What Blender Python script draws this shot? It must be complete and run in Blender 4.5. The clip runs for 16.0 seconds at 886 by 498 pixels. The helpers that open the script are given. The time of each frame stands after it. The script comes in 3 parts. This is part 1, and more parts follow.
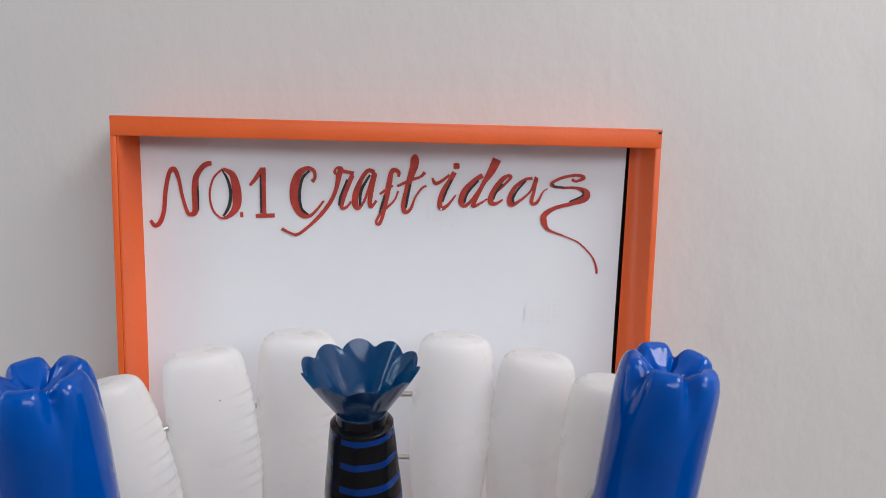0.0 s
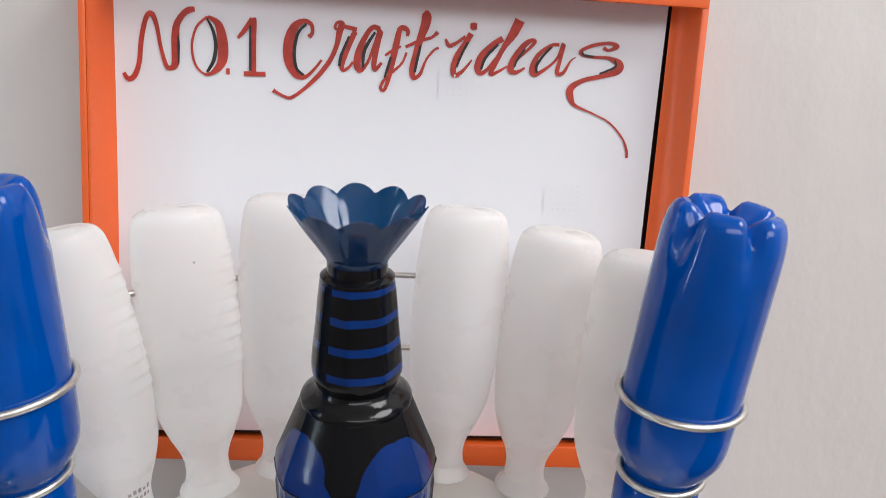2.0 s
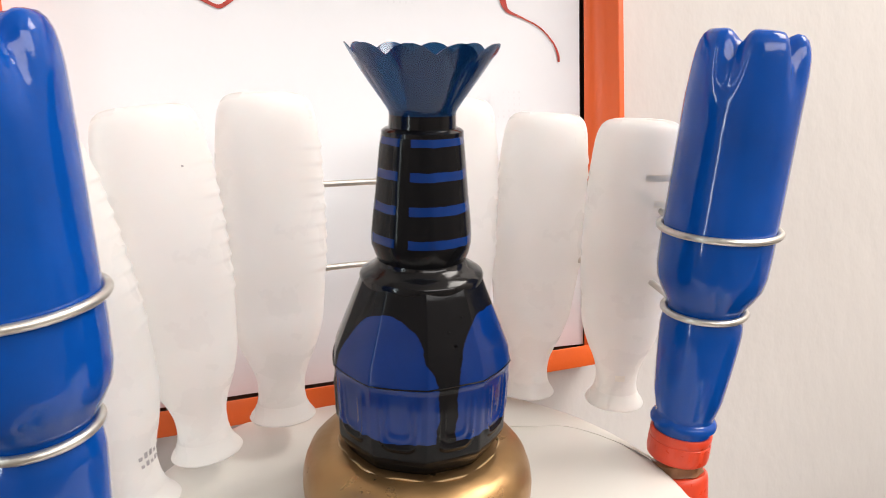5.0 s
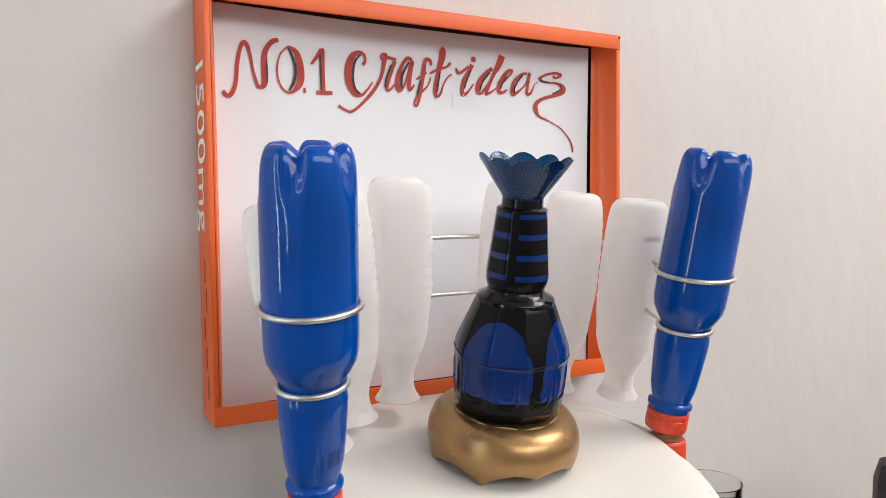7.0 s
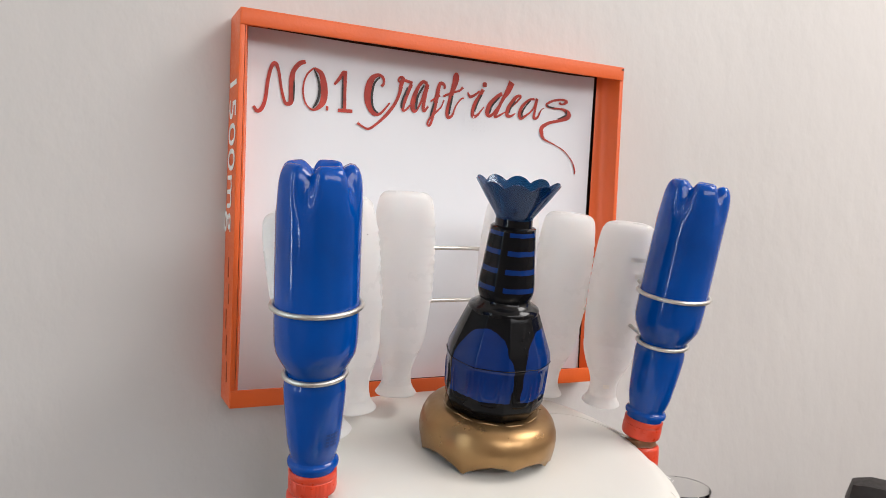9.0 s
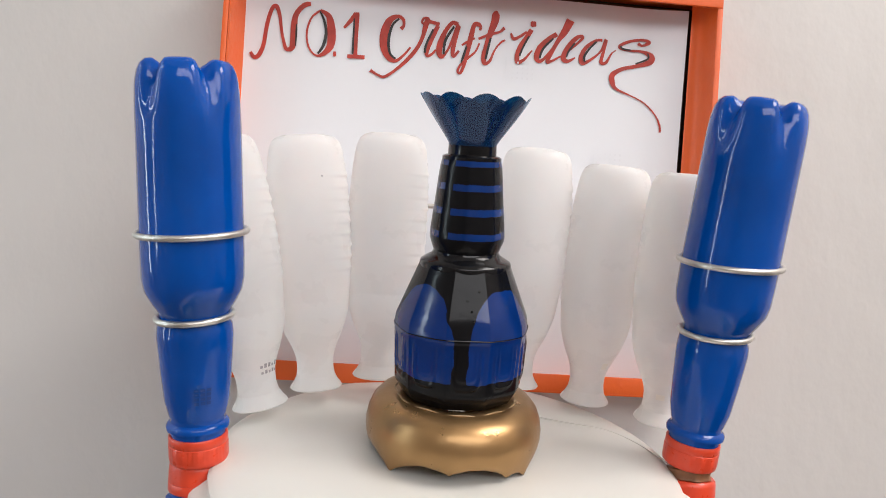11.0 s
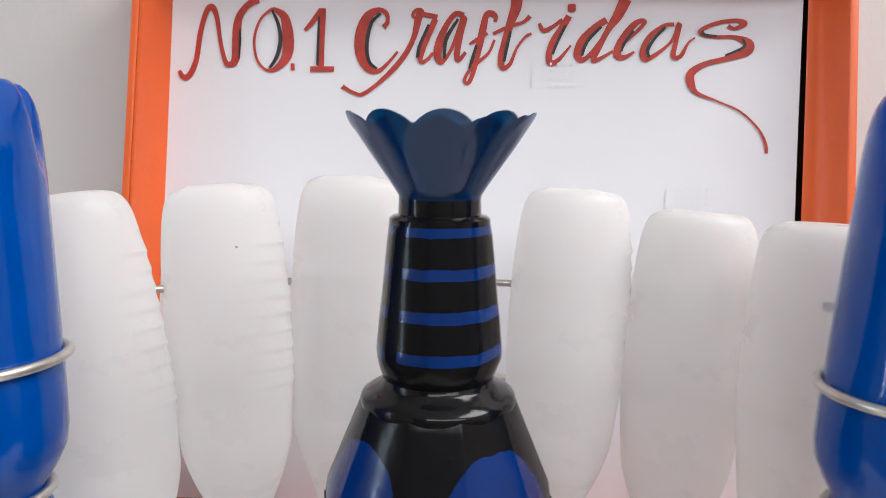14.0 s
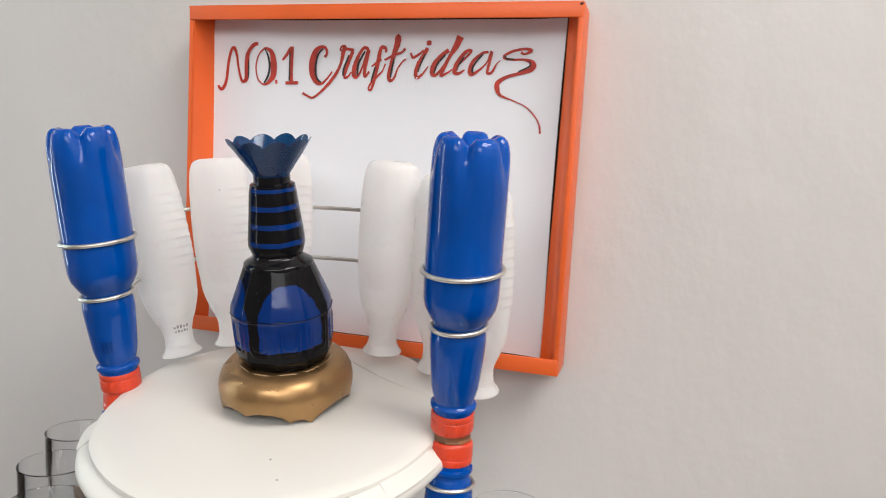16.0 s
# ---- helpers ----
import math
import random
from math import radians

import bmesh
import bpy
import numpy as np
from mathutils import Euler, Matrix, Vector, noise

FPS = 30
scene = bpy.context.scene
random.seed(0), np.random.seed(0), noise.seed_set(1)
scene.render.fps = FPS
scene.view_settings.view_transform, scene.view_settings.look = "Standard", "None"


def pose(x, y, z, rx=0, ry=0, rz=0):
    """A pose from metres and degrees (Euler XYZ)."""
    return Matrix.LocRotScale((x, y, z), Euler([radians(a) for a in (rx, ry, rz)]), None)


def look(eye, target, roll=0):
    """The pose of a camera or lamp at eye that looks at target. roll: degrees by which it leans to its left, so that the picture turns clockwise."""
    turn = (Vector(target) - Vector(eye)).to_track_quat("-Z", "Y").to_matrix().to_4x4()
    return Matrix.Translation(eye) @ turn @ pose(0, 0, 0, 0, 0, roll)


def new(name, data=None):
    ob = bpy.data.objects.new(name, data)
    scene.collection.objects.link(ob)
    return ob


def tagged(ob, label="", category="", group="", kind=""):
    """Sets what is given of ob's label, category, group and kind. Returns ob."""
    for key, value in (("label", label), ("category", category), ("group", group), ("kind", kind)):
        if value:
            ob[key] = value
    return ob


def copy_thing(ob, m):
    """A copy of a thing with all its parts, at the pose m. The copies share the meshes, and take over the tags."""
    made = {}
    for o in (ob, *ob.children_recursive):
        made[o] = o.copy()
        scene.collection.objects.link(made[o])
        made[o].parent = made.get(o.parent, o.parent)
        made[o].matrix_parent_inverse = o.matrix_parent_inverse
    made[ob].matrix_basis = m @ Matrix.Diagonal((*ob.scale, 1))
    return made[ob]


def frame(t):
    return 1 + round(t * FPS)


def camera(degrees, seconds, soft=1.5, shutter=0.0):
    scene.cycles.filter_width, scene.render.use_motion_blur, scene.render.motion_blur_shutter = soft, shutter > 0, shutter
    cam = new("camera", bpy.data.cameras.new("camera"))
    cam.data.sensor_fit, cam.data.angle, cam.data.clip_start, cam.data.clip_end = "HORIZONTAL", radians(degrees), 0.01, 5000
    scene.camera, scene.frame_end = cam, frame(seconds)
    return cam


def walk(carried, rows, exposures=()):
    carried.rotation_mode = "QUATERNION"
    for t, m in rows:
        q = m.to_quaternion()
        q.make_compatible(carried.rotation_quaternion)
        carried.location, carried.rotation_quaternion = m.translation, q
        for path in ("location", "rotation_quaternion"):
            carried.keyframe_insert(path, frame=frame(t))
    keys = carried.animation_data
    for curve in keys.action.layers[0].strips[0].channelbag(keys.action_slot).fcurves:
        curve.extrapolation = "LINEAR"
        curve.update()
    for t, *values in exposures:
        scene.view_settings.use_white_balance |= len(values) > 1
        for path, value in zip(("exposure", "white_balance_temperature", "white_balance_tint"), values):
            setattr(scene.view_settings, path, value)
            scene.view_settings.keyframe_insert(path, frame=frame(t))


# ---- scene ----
cam = camera(62.4, 16.0, 0.9, 0.3)
PATH = [
    (0, (0.01, -0.38, 1.332), (0.162, 1.597, 1.075), 1.3),
    (0.5, (0.011, -0.364, 1.309), (0.163, 1.612, 1.042), 1.1),
    (1, (0.01, -0.349, 1.296), (0.156, 1.62, 0.975), 2.3),
    (1.5, (0.013, -0.341, 1.28), (0.134, 1.628, 0.954), 2.4),
    (2, (0.01, -0.327, 1.254), (0.165, 1.641, 0.933), 3.3),
    (2.5, (0.006, -0.316, 1.228), (0.181, 1.644, 0.867), 2.1),
    (3, (-0.005, -0.303, 1.203), (0.203, 1.657, 0.862), 0.8),
    (3.2, (-0.011, -0.299, 1.19), (0.22, 1.661, 0.863), 0.4),
    (5.5, (-0.168, -0.28, 1.17), (0.686, 1.519, 0.988), -2.5),
    (6, (-0.218, -0.338, 1.181), (0.63, 1.468, 1.034), -2.4),
    (6.5, (-0.25, -0.371, 1.188), (0.677, 1.393, 1.012), -2.0),
    (7, (-0.284, -0.405, 1.183), (0.66, 1.355, 1.086), -0.6),
    (7.5, (-0.316, -0.43, 1.188), (0.662, 1.312, 1.091), 0.6),
    (8, (-0.334, -0.454, 1.192), (0.678, 1.268, 1.1), 1.0),
    (8.2, (-0.344, -0.461, 1.193), (0.697, 1.245, 1.107), 1.1),
    (10.3, (-0.119, -0.465, 1.18), (0.233, 1.5, 1.063), 4.3),
    (10.5, (-0.099, -0.449, 1.166), (0.199, 1.525, 1.054), 4.0),
    (11, (-0.053, -0.417, 1.127), (0.121, 1.575, 1.148), 3.7),
    (11.5, (-0.03, -0.38, 1.084), (0.022, 1.618, 1.146), 3.5),
    (12, (-0.037, -0.311, 1.069), (0.039, 1.685, 1.173), 0.3),
    (12.5, (-0.043, -0.244, 1.06), (0.028, 1.75, 1.204), -0.2),
    (13, (-0.02, -0.205, 1.074), (0.019, 1.789, 1.213), 0.9),
    (13.5, (-0.011, -0.209, 1.121), (0.038, 1.786, 1.245), 1.6),
    (14, (0.008, -0.243, 1.167), (-0.065, 1.754, 1.235), 2.2),
    (14.5, (0.086, -0.314, 1.185), (-0.253, 1.652, 1.037), 4.6),
    (15, (0.157, -0.391, 1.191), (-0.352, 1.534, 1.01), 4.4),
    (15.5, (0.233, -0.447, 1.197), (-0.368, 1.451, 1.0), 2.6),
    (16, (0.287, -0.498, 1.202), (-0.279, 1.409, 0.994), 3.2),
]
EXPOSURES = [(0.0, -0.50, 6000, 10), (1.5, -0.39, 6080, 11), (2.0, -0.23, 6180, 10), (2.5, -0.17, 6250, 10), (3.2, -0.06, 6600, 11), (5.5, 0.17, 6750, 11), (6.2, 0.00, 6700, 12), (7.0, -0.11, 6450, 10),
             (8.0, -0.18, 6450, 10), (10.5, -0.19, 6380, 11), (12.0, 0.00, 6650, 10), (12.7, 0.06, 6500, 11), (13.0, 0.09, 6100, 10), (13.5, -0.06, 6000, 13), (14.0, -0.21, 6180, 11), (14.5, -0.10, 6520, 10),
             (15.0, -0.09, 6560, 11), (15.5, -0.17, 6400, 9), (16.0, -0.21, 6400, 9)]
walk(cam, [(t, look(eye, target, roll)) for t, eye, target, roll in PATH], EXPOSURES)

# ---- light ----
world = bpy.data.worlds.new("sky")
scene.world = world
world.use_nodes = True
wn = world.node_tree
sky = wn.nodes.new("ShaderNodeTexSky")
sky.sky_type, sky.sun_disc = "NISHITA", False
sky.sun_elevation, sky.sun_rotation = radians(40), radians(120)
wn.links.new(sky.outputs[0], wn.nodes["Background"].inputs[0])
wn.nodes["Background"].inputs[1].default_value = 0.1


def area_lamp(name, m, sx, sy, watts, colour):
    data = bpy.data.lights.new(name, "AREA")
    data.shape, data.size, data.size_y, data.energy, data.color = "RECTANGLE", sx, sy, watts, colour
    ob = new(name, data)
    ob.matrix_world = m
    return tagged(ob, kind="structure")


# daylight in the two narrow windows beside the stand
for wy in (0.03, -0.50):
    area_lamp("window_light", look((-1.40, wy, 1.40), (0.0, wy, 1.30)), 0.06, 1.35, 4.4, (0.80, 0.95, 1.0))
# two unseen fill lamps, added in front and overhead for soft light
area_lamp("unseen_front_fill", look((0.72, -2.42, 2.22), (0.72, 0.15, 1.60)), 2.7, 0.75, 37.0, (1.0, 0.965, 0.93))
area_lamp("unseen_top_fill", look((1.45, -0.78, 2.70), (1.45, -0.7801, 0.0)), 1.1, 1.2, 58.0, (1.0, 0.965, 0.93))


# ---- materials ----
def material(name, colour, rough=0.5, metal=0.0, vary=0.06, scale=40.0, bump=0.0, bump_scale=200.0, coat=0.0,
             random_tint=0.0, sss=0.0, transmission=0.0, stretch=(1, 1, 1), ior=1.5, rough_vary=0.08):
    """A node material with large and fine variation in colour, gloss and relief."""
    m = bpy.data.materials.new(name)
    m.use_nodes = True
    nt = m.node_tree
    b = nt.nodes["Principled BSDF"]
    co = nt.nodes.new("ShaderNodeTexCoord")
    mp = nt.nodes.new("ShaderNodeMapping")
    mp.inputs["Scale"].default_value = stretch
    nt.links.new(co.outputs["Object"], mp.inputs["Vector"])
    big = nt.nodes.new("ShaderNodeTexNoise")
    big.inputs["Scale"].default_value, big.inputs["Detail"].default_value = scale, 3
    fine = nt.nodes.new("ShaderNodeTexNoise")
    fine.inputs["Scale"].default_value, fine.inputs["Detail"].default_value = bump_scale, 4
    for n in (big, fine):
        nt.links.new(mp.outputs[0], n.inputs["Vector"])
    ramp = nt.nodes.new("ShaderNodeMapRange")
    ramp.inputs["From Min"].default_value, ramp.inputs["From Max"].default_value = 0.3, 0.7
    ramp.inputs["To Min"].default_value, ramp.inputs["To Max"].default_value = 1 - vary, 1 + vary
    nt.links.new(big.outputs["Fac"], ramp.inputs["Value"])
    mul = nt.nodes.new("ShaderNodeVectorMath")
    mul.operation = "SCALE"
    mul.inputs[0].default_value = colour
    nt.links.new(ramp.outputs[0], mul.inputs["Scale"])
    nt.links.new(mul.outputs[0], b.inputs["Base Color"])
    rr = nt.nodes.new("ShaderNodeMapRange")
    rr.inputs["From Min"].default_value, rr.inputs["From Max"].default_value = 0.3, 0.7
    rr.inputs["To Min"].default_value, rr.inputs["To Max"].default_value = max(0.02, rough - rough_vary), min(1, rough + rough_vary)
    nt.links.new(fine.outputs["Fac"], rr.inputs["Value"])
    nt.links.new(rr.outputs[0], b.inputs["Roughness"])
    b.inputs["Metallic"].default_value = metal
    b.inputs["Coat Weight"].default_value = coat
    b.inputs["Coat Roughness"].default_value = 0.06
    b.inputs["IOR"].default_value = ior
    b.inputs["Transmission Weight"].default_value = transmission
    if sss:
        b.inputs["Subsurface Weight"].default_value = sss
        b.inputs["Subsurface Radius"].default_value = (0.010, 0.009, 0.0085)
        b.inputs["Subsurface Scale"].default_value = 1.0
    if bump:
        bp = nt.nodes.new("ShaderNodeBump")
        bp.inputs["Strength"].default_value, bp.inputs["Distance"].default_value = 1.0, bump
        nt.links.new(fine.outputs["Fac"], bp.inputs["Height"])
        nt.links.new(bp.outputs[0], b.inputs["Normal"])
    return m


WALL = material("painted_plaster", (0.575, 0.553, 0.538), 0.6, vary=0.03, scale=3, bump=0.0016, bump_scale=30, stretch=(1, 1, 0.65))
# unseen walls and floor are kept dark to weaken reflections and bounced light
ROOM = material("dark_unseen_wall", (0.40, 0.36, 0.33), 0.7, vary=0.04, scale=3, bump=0.0008, bump_scale=40)
CEIL = material("ceiling_paint", (0.76, 0.73, 0.70), 0.8, vary=0.02, scale=2)
FLOOR = material("floor_tile", (0.20, 0.165, 0.14), 0.35, vary=0.08, scale=6)
# near-black colour for the shade in the carton's gaps; the worn corner shares it
GAP_SCUFF = material("gap_shade_and_scuff", (0.045, 0.028, 0.02), 0.8, vary=0.1, scale=60)
ORANGE = material("orange_card", (0.74, 0.115, 0.016), 0.42, vary=0.05, scale=14, bump=0.0002, bump_scale=300)
PAPER = material("white_paper", (0.775, 0.79, 0.825), 0.7, vary=0.015, scale=9, bump=0.0002, bump_scale=60)
RED_INK = material("red_marker", (0.42, 0.035, 0.02), 0.6, vary=0.22, scale=160)
BLACK_INK = material("black_marker", (0.02, 0.018, 0.018), 0.6, vary=0.3, scale=160)
GREY_INK = material("faint_print", (0.755, 0.77, 0.805), 0.7)
WHITE_INK = material("white_print", (0.85, 0.83, 0.8), 0.5)
DULL_INK = material("dark_print", (0.35, 0.06, 0.02), 0.5)
BLUE = material("blue_paint", (0.0003, 0.062, 0.34), 0.08, vary=0.2, scale=16, bump=0.00012, bump_scale=90, ior=1.41, rough_vary=0.03)
DEEP_BLUE = material("deep_blue_print", (0.0004, 0.036, 0.205), 0.12, ior=1.41)
RED_CAP = material("red_plastic", (0.66, 0.055, 0.02), 0.34, vary=0.08, scale=60, bump=0.0001)
MILKY = material("milky_plastic", (0.97, 0.962, 0.948), 0.30, vary=0.015, scale=25, sss=0.7, bump=0.00015, bump_scale=40)
WIRE = material("aluminium_wire", (0.62, 0.60, 0.56), 0.38, metal=0.9, vary=0.1, scale=120, bump=0.0001)
GOLD = material("gold_paint", (0.37, 0.222, 0.098), 0.34, metal=0.78, vary=0.1, scale=30, bump=0.0005, bump_scale=70)
GLUE = material("dried_glue", (0.42, 0.28, 0.14), 0.35, vary=0.2, scale=150, bump=0.0006)
BROWN_GLUE = material("brown_glue", (0.20, 0.085, 0.035), 0.4, vary=0.25, scale=120, bump=0.0006)
BOARD = material("white_board", (0.715, 0.698, 0.652), 0.38, vary=0.012, scale=12, bump=0.0001, bump_scale=18, rough_vary=0.02)
DARK = material("dark_brown_vinyl", (0.012, 0.009, 0.008), 0.6, vary=0.15, scale=40, bump=0.0003)
WOOD = material("table_wood", (0.22, 0.12, 0.06), 0.4, vary=0.2, scale=8, stretch=(1, 8, 1))
DARK_PRINT = material("stamped_print", (0.36, 0.35, 0.36), 0.6, vary=0.3, scale=300)
STAIN = material("brown_stain", (0.80, 0.77, 0.71), 0.6, vary=0.1, scale=90)
BLACK_GLOSS = material("black_paint", (0.005, 0.005, 0.006), 0.14, vary=0.2, scale=60, bump=0.0003, bump_scale=120, ior=1.36)
GLASS = material("clear_glass", (0.97, 0.98, 0.98), 0.03, vary=0.0, transmission=1.0, rough_vary=0.01, ior=1.3)


def blue_film(name, colour, clear):
    """Blue see-through plastic: a thin coloured film with gloss."""
    m = material(name, colour, 0.12, vary=0.1, scale=60, coat=0.3)
    nt = m.node_tree
    tr = nt.nodes.new("ShaderNodeBsdfTransparent")
    tr.inputs[0].default_value = (0.05, 0.42, 0.66, 1)
    mix = nt.nodes.new("ShaderNodeMixShader")
    mix.inputs[0].default_value = 1 - clear
    nt.links.new(tr.outputs[0], mix.inputs[1])
    nt.links.new(nt.nodes["Principled BSDF"].outputs[0], mix.inputs[2])
    nt.links.new(mix.outputs[0], nt.nodes["Material Output"].inputs[0])
    return m


def let_through(m, share, tint, glow):
    """A thin milky shell: part of the light goes straight through, part is scattered to the other side."""
    nt = m.node_tree
    b = nt.nodes["Principled BSDF"]
    tl = nt.nodes.new("ShaderNodeBsdfTranslucent")
    nt.links.new(b.inputs["Base Color"].links[0].from_socket, tl.inputs[0])
    inner = nt.nodes.new("ShaderNodeMixShader")
    inner.inputs[0].default_value = glow
    nt.links.new(b.outputs[0], inner.inputs[1])
    nt.links.new(tl.outputs[0], inner.inputs[2])
    tr = nt.nodes.new("ShaderNodeBsdfTransparent")
    tr.inputs[0].default_value = (*tint, 1)
    mix = nt.nodes.new("ShaderNodeMixShader")
    mix.inputs[0].default_value = 1 - share
    nt.links.new(tr.outputs[0], mix.inputs[1])
    nt.links.new(inner.outputs[0], mix.inputs[2])
    nt.links.new(mix.outputs[0], nt.nodes["Material Output"].inputs[0])


let_through(MILKY, 0.16, (0.99, 0.985, 0.975), 0.42)
FILM = blue_film("blue_film", (0.002, 0.032, 0.115), 0.38)


def vase_paint(name, mode):
    """Blue paint under black paint: arched blue panels, or blue bands, with slightly wavering edges."""
    m = material(name, (0.0010, 0.024, 0.150) if mode == "panels" else (0.0012, 0.024, 0.14), 0.14, vary=0.15, scale=50, ior=1.40, bump=0.00025, bump_scale=80)
    nt = m.node_tree
    L, N = nt.links.new, nt.nodes.new

    def op(kind, a, b=None, c=None):
        n = N("ShaderNodeMath")
        n.operation = kind
        for i, v in enumerate((a, b, c)):
            if v is None:
                continue
            if isinstance(v, (int, float)):
                n.inputs[i].default_value = v
            else:
                L(v, n.inputs[i])
        return n.outputs[0]

    co = N("ShaderNodeTexCoord")
    nz = N("ShaderNodeTexNoise")
    nz.inputs["Scale"].default_value, nz.inputs["Detail"].default_value = 70, 3
    L(co.outputs["Object"], nz.inputs["Vector"])
    sep = N("ShaderNodeSeparateXYZ")
    L(co.outputs["Object"], sep.inputs[0])
    x, y, z = sep.outputs
    ang = op("ARCTAN2", y, x)
    wob = op("MULTIPLY", op("SUBTRACT", nz.outputs["Fac"], 0.5), 0.006 if mode == "panels" else 0.0022)
    zz = op("ADD", z, wob)
    if mode == "panels":
        # angle within a quarter turn, as a distance along the girth
        q = op("SUBTRACT", op("MODULO", op("ADD", ang, 20 * math.pi + PANEL_TURN), math.pi / 2), math.pi / 4)
        s = op("MULTIPLY", q, 0.037)
        # arch: an ellipse above, straight sides below
        up = op("MAXIMUM", op("SUBTRACT", zz, 0.034), 0.0)
        e = op("ADD", op("POWER", op("DIVIDE", op("ABSOLUTE", op("ADD", s, wob)), 0.0247), 2.6), op("POWER", op("DIVIDE", up, 0.0365), 2.2))
        inside = op("MULTIPLY", op("LESS_THAN", e, 1.0), op("GREATER_THAN", zz, 0.0185))
    else:
        # three narrow blue bands broken by a black run of paint
        f = op("MODULO", op("ADD", zz, 1.38 - 0.0975), 0.0138)
        band = op("MULTIPLY", op("LESS_THAN", f, 0.0038), op("GREATER_THAN", zz, 0.0925))
        run = op("GREATER_THAN", op("ABSOLUTE", op("ADD", ang, 2.36)), 0.14)
        inside = op("MULTIPLY", band, run)
    mix = N("ShaderNodeMixShader")
    L(inside, mix.inputs[0])
    black = N("ShaderNodeBsdfPrincipled")
    black.inputs["Base Color"].default_value = (0.006, 0.006, 0.007, 1)
    black.inputs["Roughness"].default_value = 0.15
    black.inputs["IOR"].default_value = 1.24
    black.inputs["Coat Weight"].default_value = 0.0
    bump = [n for n in nt.nodes if n.bl_idname == "ShaderNodeBump"][0]
    L(bump.outputs[0], black.inputs["Normal"])
    L(black.outputs[0], mix.inputs[1])
    L(nt.nodes["Principled BSDF"].outputs[0], mix.inputs[2])
    L(mix.outputs[0], nt.nodes["Material Output"].inputs[0])
    return m


PANEL_TURN = radians(96)
PANELS = vase_paint("blue_panels_on_black", "panels")
BANDS = vase_paint("blue_bands_on_black", "bands")


# ---- building helpers ----
def thing(name, label, category, m=Matrix(), group="", kind=""):
    ob = new(name)
    ob.empty_display_size = 0.02
    ob.matrix_world = m
    return tagged(ob, label, category, group, kind)


def part(name, bm, mat, parent=None, label="", smooth=40):
    """Links a bmesh as one mesh object, under a thing or under a part."""
    me = bpy.data.meshes.new(name)
    bmesh.ops.recalc_face_normals(bm, faces=bm.faces)
    if smooth:
        for f in bm.faces:
            f.smooth = True
        for e in bm.edges:
            if len(e.link_faces) == 2 and e.calc_face_angle(0) > radians(smooth):
                e.smooth = False
    bm.to_mesh(me)
    bm.free()
    me.materials.append(mat)
    ob = new(name, me)
    if parent:
        ob.parent = parent
    return tagged(ob, label)


def lathe(profile, seg=48, shape=None, cap=True):
    """A turned form from (radius, height) pairs; shape(angle, radius, height) may bend it into x, y, z."""
    bm = bmesh.new()
    rings = []
    for r, z in profile:
        ring = []
        if r < 1e-6:
            p = shape(0, 0, z) if shape else (0, 0, z)
            ring = [bm.verts.new(p)]
        else:
            for i in range(seg):
                a = 2 * math.pi * i / seg
                ring.append(bm.verts.new(shape(a, r, z) if shape else (r * math.cos(a), r * math.sin(a), z)))
        rings.append(ring)
    for p, q in zip(rings, rings[1:]):
        n = max(len(p), len(q))
        for i in range(n):
            j = (i + 1) % n
            if len(p) == 1:
                bm.faces.new((p[0], q[i], q[j]))
            elif len(q) == 1:
                bm.faces.new((p[i], p[j], q[0]))
            else:
                bm.faces.new((p[i], p[j], q[j], q[i]))
    if cap:
        for ring in (rings[0], rings[-1]):
            if len(ring) > 2:
                bm.faces.new(ring)
    return bm


def tube(points, radius, seg=10, closed=False):
    """A round bar swept along points."""
    bm = bmesh.new()
    pts = [Vector(p) for p in points]
    n = len(pts)
    rings = []
    side = None
    for i, p in enumerate(pts):
        a, b = (pts[i - 1], pts[(i + 1) % n]) if closed else (pts[max(i - 1, 0)], pts[min(i + 1, n - 1)])
        d = (b - a).normalized()
        if side is None:
            side = d.orthogonal().normalized()
        side = (side - d * side.dot(d)).normalized()
        up = d.cross(side)
        rings.append([bm.verts.new(p + radius * (math.cos(t) * side + math.sin(t) * up)) for t in (2 * math.pi * k / seg for k in range(seg))])
    pairs = list(zip(rings, rings[1:]))
    if closed:
        # the last ring is joined to the first with the nearest corner
        k = min(range(seg), key=lambda s: (rings[0][s].co - rings[-1][0].co).length)
        pairs.append((rings[-1], rings[0][k:] + rings[0][:k]))
    for p, q in pairs:
        for i in range(seg):
            j = (i + 1) % seg
            bm.faces.new((p[i], p[j], q[j], q[i]))
    if not closed:
        bm.faces.new(rings[0])
        bm.faces.new(rings[-1])
    return bm


def box(lo, hi, bevel=0.0, bm=None):
    bm = bm or bmesh.new()
    made = bmesh.ops.create_cube(bm, size=1)["verts"]
    for v in made:
        v.co = Vector([lo[i] + (v.co[i] + 0.5) * (hi[i] - lo[i]) for i in range(3)])
    if bevel:
        edges = {e for v in made for e in v.link_edges}
        bmesh.ops.bevel(bm, geom=list(edges), offset=bevel, segments=2, affect="EDGES", profile=0.6)
    return bm


def smooth_line(points, steps=8):
    """Points along a Catmull-Rom line through the given ones (any number of values each)."""
    out = []
    p = [points[0], *points, points[-1]]
    for a, b, c, d in zip(p, p[1:], p[2:], p[3:]):
        for k in range(steps):
            t = k / steps
            out.append(tuple(0.5 * (2 * b[i] + (c[i] - a[i]) * t + (2 * a[i] - 5 * b[i] + 4 * c[i] - d[i]) * t * t
                                    + (3 * b[i] - a[i] - 3 * c[i] + d[i]) * t ** 3) for i in range(len(b))))
    return out + [tuple(points[-1])]


